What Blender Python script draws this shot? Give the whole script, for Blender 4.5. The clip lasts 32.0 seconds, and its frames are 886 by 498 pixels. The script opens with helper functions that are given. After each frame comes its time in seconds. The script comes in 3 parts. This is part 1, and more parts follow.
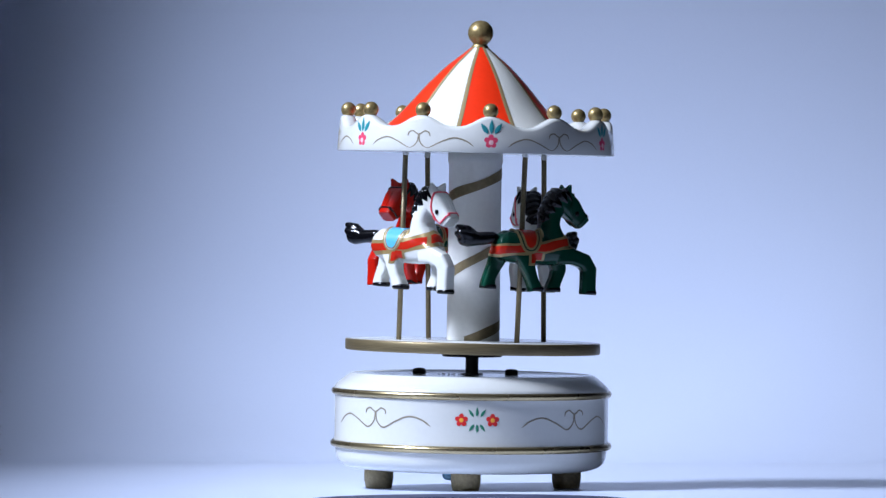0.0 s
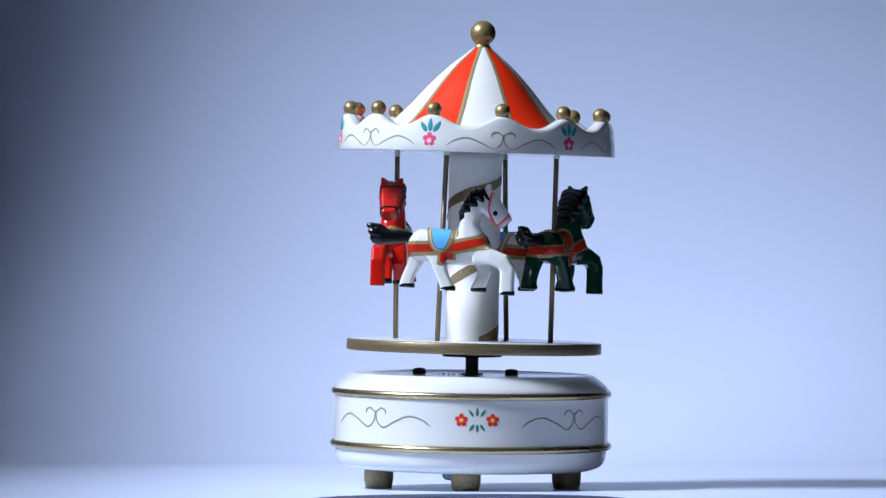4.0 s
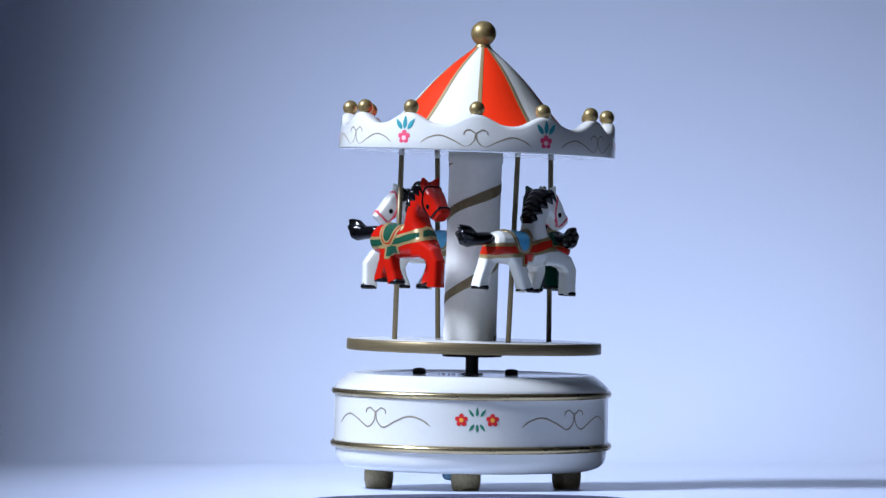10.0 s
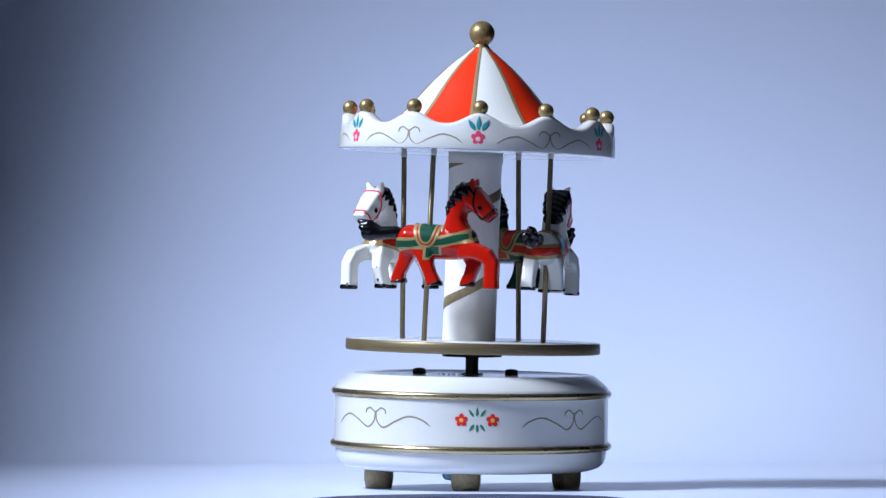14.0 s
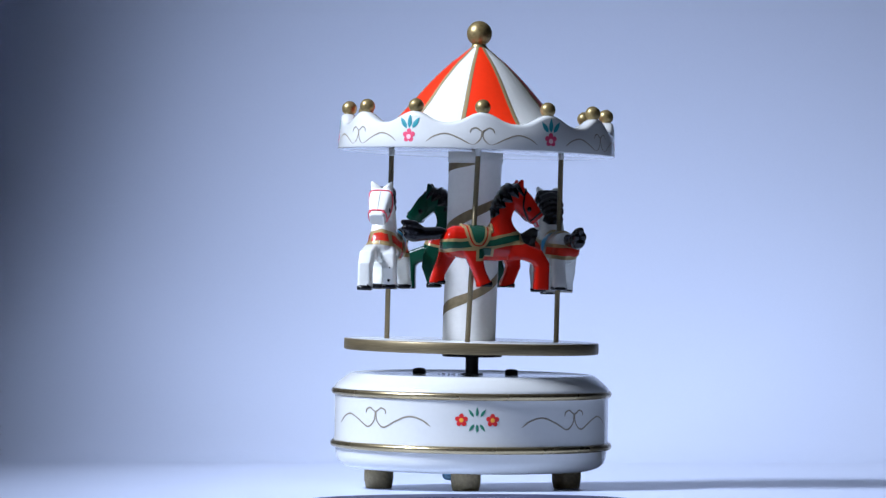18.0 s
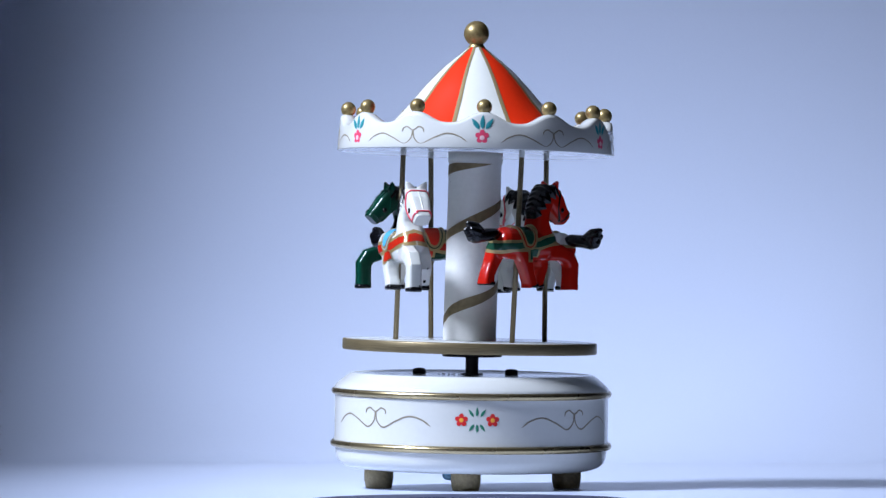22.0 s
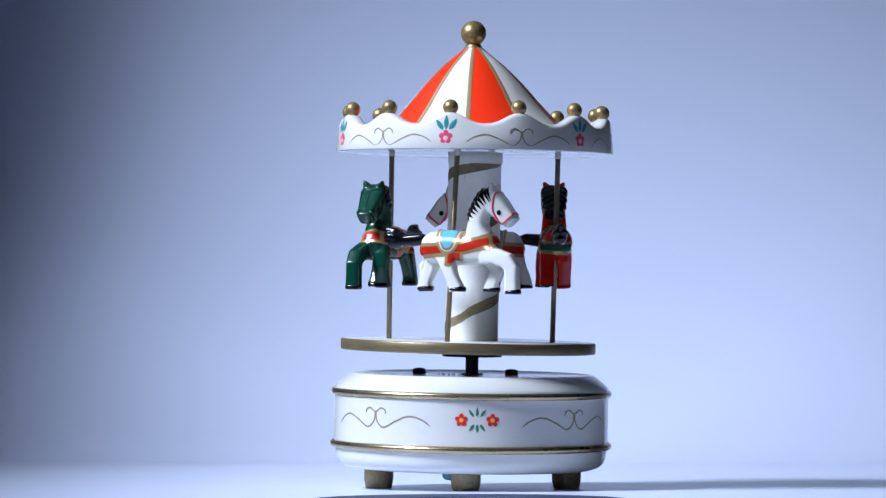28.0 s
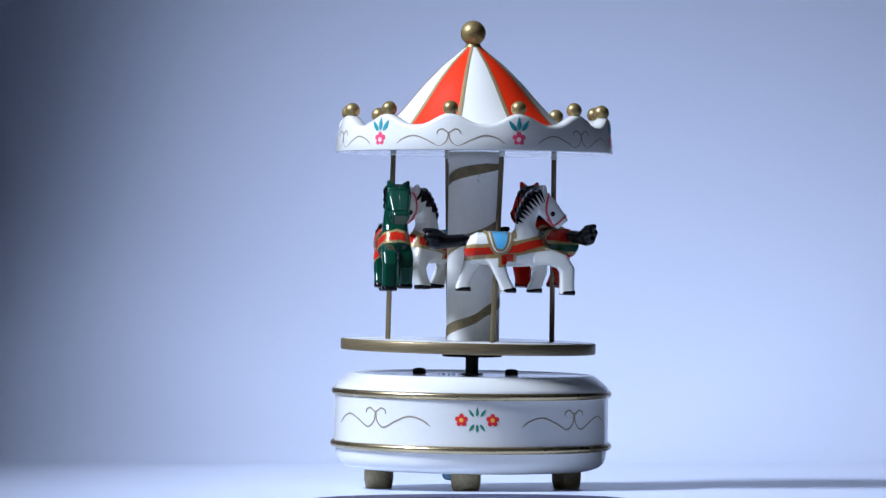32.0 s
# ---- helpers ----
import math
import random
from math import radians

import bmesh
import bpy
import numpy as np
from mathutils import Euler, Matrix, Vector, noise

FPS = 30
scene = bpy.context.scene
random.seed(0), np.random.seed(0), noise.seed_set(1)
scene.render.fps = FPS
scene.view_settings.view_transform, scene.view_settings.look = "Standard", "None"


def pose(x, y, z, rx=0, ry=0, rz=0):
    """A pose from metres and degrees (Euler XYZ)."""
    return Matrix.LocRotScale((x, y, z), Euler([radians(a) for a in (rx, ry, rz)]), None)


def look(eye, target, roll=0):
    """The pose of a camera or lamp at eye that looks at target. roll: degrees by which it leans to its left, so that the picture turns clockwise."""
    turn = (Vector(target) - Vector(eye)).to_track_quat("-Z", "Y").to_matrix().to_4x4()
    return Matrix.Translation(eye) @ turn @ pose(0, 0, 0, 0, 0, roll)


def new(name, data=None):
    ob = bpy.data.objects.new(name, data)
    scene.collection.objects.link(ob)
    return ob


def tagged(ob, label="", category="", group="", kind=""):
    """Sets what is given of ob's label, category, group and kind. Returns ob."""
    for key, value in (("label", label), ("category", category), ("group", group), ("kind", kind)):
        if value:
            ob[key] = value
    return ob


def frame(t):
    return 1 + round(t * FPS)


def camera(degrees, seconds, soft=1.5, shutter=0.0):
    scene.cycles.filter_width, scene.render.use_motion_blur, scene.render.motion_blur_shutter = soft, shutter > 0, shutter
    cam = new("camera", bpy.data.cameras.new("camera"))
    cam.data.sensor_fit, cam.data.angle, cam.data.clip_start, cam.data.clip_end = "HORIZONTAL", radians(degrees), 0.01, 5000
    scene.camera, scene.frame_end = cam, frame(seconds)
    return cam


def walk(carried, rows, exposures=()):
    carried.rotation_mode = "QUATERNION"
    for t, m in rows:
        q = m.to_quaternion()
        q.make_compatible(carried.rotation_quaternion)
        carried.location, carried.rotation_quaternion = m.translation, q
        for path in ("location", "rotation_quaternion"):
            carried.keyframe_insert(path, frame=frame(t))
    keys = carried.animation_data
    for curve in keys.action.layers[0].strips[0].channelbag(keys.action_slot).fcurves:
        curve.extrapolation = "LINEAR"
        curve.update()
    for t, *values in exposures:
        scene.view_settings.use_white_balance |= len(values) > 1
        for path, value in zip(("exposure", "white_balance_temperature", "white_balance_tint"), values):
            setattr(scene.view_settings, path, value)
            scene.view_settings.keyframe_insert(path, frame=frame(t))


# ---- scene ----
U = 0.0515 / 248          # one pixel of the camera's view at the toy's axis, about 0.21 mm
D = 7440 * U              # distance from the camera to the toy's axis
cam = camera(12.03, 32.0, soft=1.4)
TILT = 1.6                # the toy leans forward by these degrees
lean = pose(0, 0, 0, TILT, 0, 0)
EYE = lean @ Vector((-49 * U, -D, 434 * U))
AIM = lean @ Vector((-49 * U, 0, 423 * U))
walk(cam, [(0, look(EYE, AIM)), (32, look(EYE, AIM))])

# turn of the spring-driven part, degrees, every second
TURN = [0, 8.9, 17.6, 26.2, 34.6, 42.9, 51.1, 59.2, 67.2, 75.2, 83.1, 91.0, 98.9, 106.8, 114.7, 122.5, 130.4,
        138.2, 146.0, 153.8, 161.6, 169.4, 177.2, 184.9, 192.6, 200.3, 207.9, 215.6, 223.2, 230.8, 238.3, 245.9, 253.4]

# ---- light: a bright window to the side, an added fill lamp far behind the camera ----
world = bpy.data.worlds.new("dim_room")
scene.world = world
world.use_nodes = True
world.node_tree.nodes["Background"].inputs[0].default_value = (0.55, 0.65, 1.0, 1)
world.node_tree.nodes["Background"].inputs[1].default_value = 0.01
scene.view_settings.exposure = 0.0


def area_lamp(name, eye, target, w, h, power, colour):
    d = bpy.data.lights.new(name, "AREA")
    d.shape, d.size, d.size_y, d.energy, d.color = "RECTANGLE", w, h, power, colour
    ob = new(name, d)
    ob.matrix_world = look(eye, target)
    return ob


CUT_LOW = 0.36                # lower edge of the unseen opening, set to dim the paper's left
CUT_HIGH = 0.675              # its upper edge, set to dim the backdrop's top
CUT_BACK = 0.087               # its far edge, set to shade the backdrop's left
area_lamp("window_light", (-0.83, -0.40, 0.92), (0.0, 0.05, 0.06), 0.37, 0.27, 38.5, (0.735, 0.83, 1.06))
# unseen fill lamp, added behind the camera to lift the toy's front
area_lamp("fill_lamp", (0.35, -2.52, 0.5), (0.35, 0.0, 0.5), 1.6, 1.0, 0.5, (0.95, 0.96, 1.0))

# ---- materials ----


def material(name, colour, rough=0.4, metal=0.0, coat=0.0, second=None, grain=600.0, amount=0.5, bump=0.0, blotch=40.0,
             transmission=0.0, rough_var=0.05, spec=0.5, stretch=(1, 1, 1)):
    m = bpy.data.materials.new(name)
    m.use_nodes = True
    nt = m.node_tree
    b = nt.nodes["Principled BSDF"]
    b.inputs["Metallic"].default_value = metal
    b.inputs["Coat Weight"].default_value = coat
    b.inputs["Coat Roughness"].default_value = 0.06
    b.inputs["Specular IOR Level"].default_value = spec
    b.inputs["Transmission Weight"].default_value = transmission
    co = nt.nodes.new("ShaderNodeTexCoord")
    n1 = nt.nodes.new("ShaderNodeTexNoise")
    n1.inputs["Scale"].default_value, n1.inputs["Detail"].default_value = grain, 4
    n2 = nt.nodes.new("ShaderNodeTexNoise")
    n2.inputs["Scale"].default_value, n2.inputs["Detail"].default_value = blotch, 3
    mp = nt.nodes.new("ShaderNodeMapping")
    mp.inputs["Scale"].default_value = stretch
    nt.links.new(co.outputs["Object"], mp.inputs["Vector"])
    nt.links.new(mp.outputs["Vector"], n1.inputs["Vector"])
    nt.links.new(co.outputs["Object"], n2.inputs["Vector"])
    add = nt.nodes.new("ShaderNodeMath")
    add.operation = "MULTIPLY_ADD"
    nt.links.new(n1.outputs["Fac"], add.inputs[0])
    add.inputs[1].default_value = 0.5
    half = nt.nodes.new("ShaderNodeMath")
    half.operation = "MULTIPLY"
    half.inputs[1].default_value = 0.5
    nt.links.new(n2.outputs["Fac"], half.inputs[0])
    nt.links.new(half.outputs[0], add.inputs[2])
    ramp = nt.nodes.new("ShaderNodeMapRange")
    ramp.inputs["From Min"].default_value, ramp.inputs["From Max"].default_value = 0.35, 0.65
    nt.links.new(add.outputs[0], ramp.inputs["Value"])
    mix = nt.nodes.new("ShaderNodeMix")
    mix.data_type = "RGBA"
    other = second or tuple(c * (1 - 0.12 * amount) for c in colour)
    mix.inputs["A"].default_value, mix.inputs["B"].default_value = (*colour, 1), (*other, 1)
    nt.links.new(ramp.outputs[0], mix.inputs["Factor"])
    nt.links.new(mix.outputs["Result"], b.inputs["Base Color"])
    rr = nt.nodes.new("ShaderNodeMapRange")
    rr.inputs["To Min"].default_value, rr.inputs["To Max"].default_value = max(0.03, rough - rough_var), rough + rough_var
    nt.links.new(n2.outputs["Fac"], rr.inputs["Value"])
    nt.links.new(rr.outputs[0], b.inputs["Roughness"])
    if bump:
        bp = nt.nodes.new("ShaderNodeBump")
        bp.inputs["Strength"].default_value, bp.inputs["Distance"].default_value = bump, 0.0004
        nt.links.new(add.outputs[0], bp.inputs["Height"])
        nt.links.new(bp.outputs[0], b.inputs["Normal"])
    return m


WHITE = material("white_lacquer", (0.64, 0.645, 0.61), 0.2, coat=0.45, amount=0.3, bump=0.03)
ROOF_WHITE = material("roof_white_paint", (0.73, 0.735, 0.68), 0.38, amount=0.3, bump=0.04)
ROOF_RED = material("roof_red_paint", (0.88, 0.035, 0.006), 0.35, amount=0.6, bump=0.04)
GOLD = material("gold_paint", (0.50, 0.405, 0.23), 0.27, metal=0.92, second=(0.38, 0.30, 0.165), grain=2500, bump=0.12)
BRUSHED = material("brushed_gold_edge", (0.30, 0.235, 0.125), 0.38, metal=0.6, second=(0.16, 0.123, 0.066), grain=220, bump=0.1, stretch=(0.6, 0.6, 16), blotch=25, rough_var=0.1)
POLE_GOLD = material("dark_gold_paint", (0.25, 0.195, 0.105), 0.38, metal=0.5, second=(0.12, 0.092, 0.05), grain=2500, bump=0.15)
GOLD_DULL = material("dull_gold_paint", (0.38, 0.285, 0.14), 0.45, metal=0.2, second=(0.28, 0.21, 0.10), grain=2500, bump=0.15)
STRIPE_GOLD = material("stripe_gold_paint", (0.36, 0.285, 0.165), 0.40, metal=0.3, second=(0.21, 0.165, 0.09), grain=500, bump=0.15, blotch=120)
BALL_GOLD = material("ball_gold_paint", (0.42, 0.32, 0.14), 0.40, metal=0.6, second=(0.22, 0.155, 0.06), grain=900, blotch=300, bump=0.15)
SCROLL = material("scroll_ink", (0.30, 0.255, 0.18), 0.5, second=(0.21, 0.18, 0.125), grain=3000)
PINK = material("pink_ink", (0.72, 0.06, 0.13), 0.45, second=(0.62, 0.05, 0.12))
PALE_PINK = material("pale_pink_ink", (0.82, 0.50, 0.52), 0.45)
TEAL = material("teal_ink", (0.025, 0.29, 0.31), 0.45, second=(0.02, 0.22, 0.25))
FLOWER_RED = material("flower_red_ink", (0.66, 0.02, 0.02), 0.45)
YELLOW = material("yellow_ink", (0.85, 0.40, 0.04), 0.45)
LEAF = material("leaf_green_ink", (0.03, 0.24, 0.14), 0.45, second=(0.02, 0.17, 0.10))
BLACK = material("black_plastic", (0.012, 0.012, 0.014), 0.30, amount=1.0, bump=0.05)
BLACK_GLOSS = material("black_gloss_paint", (0.003, 0.003, 0.004), 0.2, coat=0.08, amount=1.0, bump=0.03, spec=0.3)
MANE = material("black_mane_paint", (0.003, 0.003, 0.004), 0.18, coat=0.15, amount=1.0, bump=0.08, spec=0.22)
COLUMN_WHITE = material("column_white_paint", (0.86, 0.86, 0.82), 0.36, amount=0.6, bump=0.06)
HORSE_WHITE = material("white_horse_paint", (0.71, 0.715, 0.66), 0.24, coat=0.4, amount=0.5, bump=0.08)
HORSE_RED = material("red_horse_paint", (0.45, 0.010, 0.004), 0.18, coat=0.16, amount=0.8, bump=0.06, spec=0.25)
HORSE_GREEN = material("green_horse_paint", (0.003, 0.042, 0.024), 0.16, coat=0.15, amount=0.8, bump=0.06, spec=0.25)
TRIM_RED = material("red_trim_paint", (0.48, 0.020, 0.008), 0.25, coat=0.06, amount=0.8, bump=0.06, spec=0.25)
TRIM_GREEN = material("green_trim_paint", (0.010, 0.062, 0.034), 0.25, coat=0.12, amount=0.8, bump=0.06, spec=0.25)
TRIM_BLUE = material("blue_saddle_paint", (0.10, 0.42, 0.70), 0.25, coat=0.3, amount=0.6, bump=0.06)
TRIM_GOLD = material("gold_trim_paint", (0.40, 0.29, 0.125), 0.32, metal=0.3, second=(0.30, 0.215, 0.09), grain=2500, bump=0.1)
BRIDLE = material("pink_bridle_paint", (0.72, 0.07, 0.10), 0.3)
FOOT = material("grey_brown_foot", (0.50, 0.39, 0.205), 0.5, second=(0.30, 0.23, 0.12), grain=900, bump=0.3)
PAPER = material("pale_blue_paper", (0.665, 0.735, 0.90), 0.3, second=(0.65, 0.72, 0.885), grain=900, blotch=6, bump=0.01, spec=0.3)
STEEL = material("pale_blue_metal", (0.35, 0.66, 0.85), 0.35)
ARC_DARK = material("dark_arc_blue", (0.05, 0.057, 0.105), 0.6, amount=1.0, bump=0.1, spec=0.25)
TABLE = material("dark_table", (0.05, 0.05, 0.075), 0.45, second=(0.04, 0.04, 0.06), grain=60, bump=0.1)
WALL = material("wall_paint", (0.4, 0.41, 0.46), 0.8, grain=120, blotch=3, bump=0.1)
# for unseen walls, kept dark so that little light bounces onto the toy
DARK_WALL = material("low_bounce_wall", (0.06, 0.06, 0.07), 0.85, grain=120, blotch=3, bump=0.1)
FLOOR = material("floor_boards", (0.16, 0.11, 0.07), 0.5, second=(0.11, 0.075, 0.05), grain=30, blotch=4, bump=0.1)

# ---- mesh helpers ----


def link_mesh(name, bm, mat, smooth=True):
    me = bpy.data.meshes.new(name)
    bm.normal_update()
    bm.to_mesh(me)
    bm.free()
    me.materials.append(mat)
    if smooth:
        me.polygons.foreach_set("use_smooth", [True] * len(me.polygons))
    return me


def part(name, bm, mat, parent, label="", smooth=True):
    ob = new(name, link_mesh(name, bm, mat, smooth))
    ob.parent = parent
    return tagged(ob, label=label)


def repeat(name, ob, m, parent):
    c = new(name, ob.data)
    c.parent = parent
    c.matrix_basis = m
    if "label" in ob:
        c["label"] = ob["label"]
    return c


def lathe(profile, n=96, closed=False, angle=360.0, start=0.0, bm=None):
    """Turned body from (radius, height) pairs in units."""
    bm = bm or bmesh.new()
    full = angle >= 360
    m = n if full else n + 1
    rings = []
    for r, z in profile:
        if r < 1e-6:
            rings.append([bm.verts.new((0, 0, z * U))] * m)
            continue
        ring = []
        for i in range(m):
            a = radians(start + angle * i / n)
            ring.append(bm.verts.new((r * U * math.sin(a), -r * U * math.cos(a), z * U)))
        rings.append(ring)
    pairs = list(zip(rings, rings[1:])) + ([(rings[-1], rings[0])] if closed else [])
    for a, b in pairs:
        for i in range(n):
            j = (i + 1) % m
            quad = []
            for v in (a[i], a[j], b[j], b[i]):
                if v not in quad:
                    quad.append(v)
            if len(quad) > 2:
                bm.faces.new(quad)
    bmesh.ops.recalc_face_normals(bm, faces=bm.faces)
    return bm


def arc(cr, cz, r, a0, a1, n=6):
    return [(cr + r * math.cos(radians(a0 + (a1 - a0) * i / n)), cz + r * math.sin(radians(a0 + (a1 - a0) * i / n)))
            for i in range(n + 1)]


def tube(bm, rows, n=16, power=2.3, along=Vector((0, 1, 0))):
    """Closed loft along (x, y, z, half depth in the path's plane, half width across it), in units."""
    pts = [Vector(r[:3]) for r in rows]
    rings = []
    for i, r in enumerate(rows):
        d = (pts[min(i + 1, len(pts) - 1)] - pts[max(i - 1, 0)]).normalized()
        side = (along - d * along.dot(d)).normalized()
        up = side.cross(d)
        ring = []
        for k in range(n):
            a = 2 * math.pi * k / n
            c, s = math.cos(a), math.sin(a)
            e = 2 / power
            p = pts[i] + up * r[3] * math.copysign(abs(c) ** e, c) + side * r[4] * math.copysign(abs(s) ** e, s)
            ring.append(bm.verts.new(p * U))
        rings.append(ring)
    for a, b in zip(rings, rings[1:]):
        for k in range(n):
            bm.faces.new((a[k], a[(k + 1) % n], b[(k + 1) % n], b[k]))
    bm.faces.new(rings[0][::-1])
    bm.faces.new(rings[-1])
    bmesh.ops.recalc_face_normals(bm, faces=bm.faces)
    return bm


def smooth_path(points, n=8):
    """Catmull-Rom curve through points of any size."""
    pts = [np.array(p, float) for p in points]
    pts = [2 * pts[0] - pts[1]] + pts + [2 * pts[-1] - pts[-2]]
    out = []
    for a, b, c, d in zip(pts, pts[1:], pts[2:], pts[3:]):
        for i in range(n):
            t = i / n
            out.append(0.5 * (2 * b + (c - a) * t + (2 * a - 5 * b + 4 * c - d) * t * t + (3 * b - a - 3 * c + d) * t ** 3))
    out.append(pts[-2])
    return out


def ribbon(bm, path, width, place, lift=0.4):
    """A painted stroke with a slightly raised middle; place(s, h, out) puts a flat point on the surface."""
    rows = []
    for i, p in enumerate(path):
        d = path[min(i + 1, len(path) - 1)] - path[max(i - 1, 0)]
        d = d / (np.linalg.norm(d) + 1e-9)
        q = np.array((-d[1], d[0]))
        ends = min(1.0, 0.35 + 0.25 * min(i, len(path) - 1 - i))
        rows.append([bm.verts.new(place(*(p + q * width * 0.5 * ends * k), lift * (1 if k == 0 else 0.25))) for k in (-1, 0, 1)])
    for a, b in zip(rows, rows[1:]):
        for k in (0, 1):
            bm.faces.new((a[k], a[k + 1], b[k + 1], b[k]))
    return bm


def blob(bm, outline, centre, place, lift=0.8):
    """A painted patch, a little raised in the middle."""
    mid = bm.verts.new(place(*centre, lift))
    inner = [bm.verts.new(place(centre[0] + (x - centre[0]) * 0.6, centre[1] + (y - centre[1]) * 0.6, lift * 0.9)) for x, y in outline]
    outer = [bm.verts.new(place(x, y, lift * 0.2)) for x, y in outline]
    n = len(outline)
    for i in range(n):
        j = (i + 1) % n
        bm.faces.new((mid, inner[i], inner[j]))
        bm.faces.new((inner[i], outer[i], outer[j], inner[j]))
    return bm


def on_wall(radius, z0, angle, slope=0.0):
    """Maps (s, h) on a turned wall whose middle lies at that angle (0 is the front) and height."""
    def place(s, h, out=0.0):
        r = radius + slope * h
        a = radians(angle) + s / radius
        return Vector(((r + out) * math.sin(a), -(r + out) * math.cos(a), z0 + h)) * U
    return place


def petals(n, r0, r1, turn=90.0, steps=40):
    out = []
    for i in range(steps):
        a = 2 * math.pi * i / steps
        r = r0 + (r1 - r0) * abs(math.cos(n * a / 2)) ** 0.7
        out.append((r * math.cos(a + radians(turn)), r * math.sin(a + radians(turn))))
    return out


def leaf_shape(x0, y0, x1, y1, w, n=7):
    d = np.array((x1 - x0, y1 - y0), float)
    q = np.array((-d[1], d[0])) / np.linalg.norm(d)
    up = [np.array((x0, y0)) + d * i / n + q * w * math.sin(math.pi * (i / n) ** 0.8) for i in range(n + 1)]
    down = [np.array((x0, y0)) + d * i / n - q * w * math.sin(math.pi * (i / n) ** 0.8) for i in range(n - 1, 0, -1)]
    return [tuple(p) for p in up + down]


SCROLL_HALF = [(-103, -13), (-88, -3), (-66, 2), (-42, -6), (-18, -17), (-4, -8), (-1, 6), (-5, 9.5), (-12, 13.5), (-20, 10.5), (-22, 4)]


def scroll(parent, place, k=1.0, width=3.0):
    bm = bmesh.new()
    for sx in (1, -1):
        ribbon(bm, smooth_path([(sx * x * k, y * k) for x, y in SCROLL_HALF], 6), width, place)
    return part("scroll", bm, SCROLL, parent, "thin dull gold scroll ornament")


# ---- the setting ----
def box(x0, x1, y0, y1, z0, z1, bm=None):
    bm = bm or bmesh.new()
    m = Matrix.Translation(((x0 + x1) / 2, (y0 + y1) / 2, (z0 + z1) / 2)) @ Matrix.Diagonal((x1 - x0, y1 - y0, z1 - z0, 1))
    bmesh.ops.create_cube(bm, size=1.0, matrix=m)
    return bm


def structure(name, bm, mat, label, smooth=False):
    return tagged(new(name, link_mesh(name, bm, mat, smooth)), label, name.split("_")[0], kind="structure")


# the paper sweep: flat under the toy, bent up behind it
def paper_sweep():
    bm = bmesh.new()
    prof = [(y, 0.0) for y in np.linspace(0.0, 0.35, 8)]
    bend = radians(52)
    prof += [(0.36 + 0.11 * math.sin(a), 0.11 - 0.11 * math.cos(a)) for a in np.linspace(0.0, bend, 14)]
    y1, z1 = prof[-1]
    prof += [(y1 + 0.8 * (math.sin(a) - math.sin(bend)), z1 + 0.8 * (math.cos(bend) - math.cos(a))) for a in np.linspace(bend + 0.04, radians(86), 14)]
    y1, z1 = prof[-1]
    prof += [(y1 + 0.07 * (z - z1), z) for z in np.linspace(z1 + 0.05, 1.0, 6)]
    xs = np.concatenate([np.linspace(-0.36, -0.12, 6), np.linspace(-0.10, 0.10, 41), np.linspace(0.12, 0.29, 6)])
    rows = []
    for x in xs:
        front = -0.23 + 0.004 * math.sin(3 * x)
        row = [(x, front, -0.0005)] + [(x, front * (1 - i / 12), 0.0) for i in range(12)] + [(x, y, z) for y, z in prof]
        rows.append([bm.verts.new(p) for p in row])
    for a, b in zip(rows, rows[1:]):
        for i in range(len(a) - 1):
            bm.faces.new((a[i], b[i], b[i + 1], a[i + 1]))
    return structure("backdrop", bm, PAPER, "plain pale lavender-blue paper sweep bent up behind the toy", True)


backdrop = paper_sweep()
box_z = -0.0008
table = structure("table_1", box(-0.41, 1.1, -1.7, 0.8, -0.75, box_z), TABLE, "dark blue-grey table under the paper")
structure("floor", box(-0.46, 2.0, -2.6, 1.2, -0.8, -0.75), FLOOR, "brown wooden floor")
structure("ceiling", box(-0.46, 2.0, -2.6, 1.2, 1.75, 1.8), WALL, "plain white ceiling")
# unseen wall, added to block part of the side light
left = bmesh.new()
for y0, y1, z0, z1 in ((-2.5, -1.25, -0.75, 1.75), (CUT_BACK, 1.1, -0.75, 1.75), (-1.25, CUT_BACK, -0.75, CUT_LOW), (-1.25, CUT_BACK, CUT_HIGH, 1.75)):
    box(-0.46, -0.42, y0, y1, z0, z1, left)
structure("wall_left", left, DARK_WALL, "unseen dark wall, its opening cut to shade the backdrop")
structure("wall_back", box(-0.46, 2.0, 1.1, 1.2, -0.75, 1.75), WALL, "plain painted wall")
# unseen wall, with a gap left for the added fill lamp
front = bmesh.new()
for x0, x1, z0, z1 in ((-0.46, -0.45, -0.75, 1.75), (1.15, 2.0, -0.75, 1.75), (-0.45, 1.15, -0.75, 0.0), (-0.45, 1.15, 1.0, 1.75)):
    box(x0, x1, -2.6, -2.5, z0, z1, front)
structure("wall_front", front, DARK_WALL, "unseen dark wall with a gap for the fill lamp")
structure("wall_right", box(1.9, 2.0, -2.5, 1.1, -0.75, 1.75), DARK_WALL, "unseen wall kept dark to cut bounce light")

# ---- an added ring that stands in for a dark arc, placed to fit the view ----
def ring():
    bm = lathe([(110, 0), (258, 0), (260, 0.8), (259, 1.8), (256, 2.2), (114, 2.2), (111, 1.8), (110, 0.8)], 96, True)
    ob = new("dark_arc_ring", link_mesh("dark_arc_ring", bm, ARC_DARK))
    ob.matrix_basis = pose(-5 * U, -650 * U, 0)
    return tagged(ob, "flat dark blue ring standing in for a dark arc on the paper", "ring")


ring()

# ---- the carousel ----
carousel = new("musical_carousel")
carousel.empty_display_size = 0.02
carousel.matrix_basis = lean
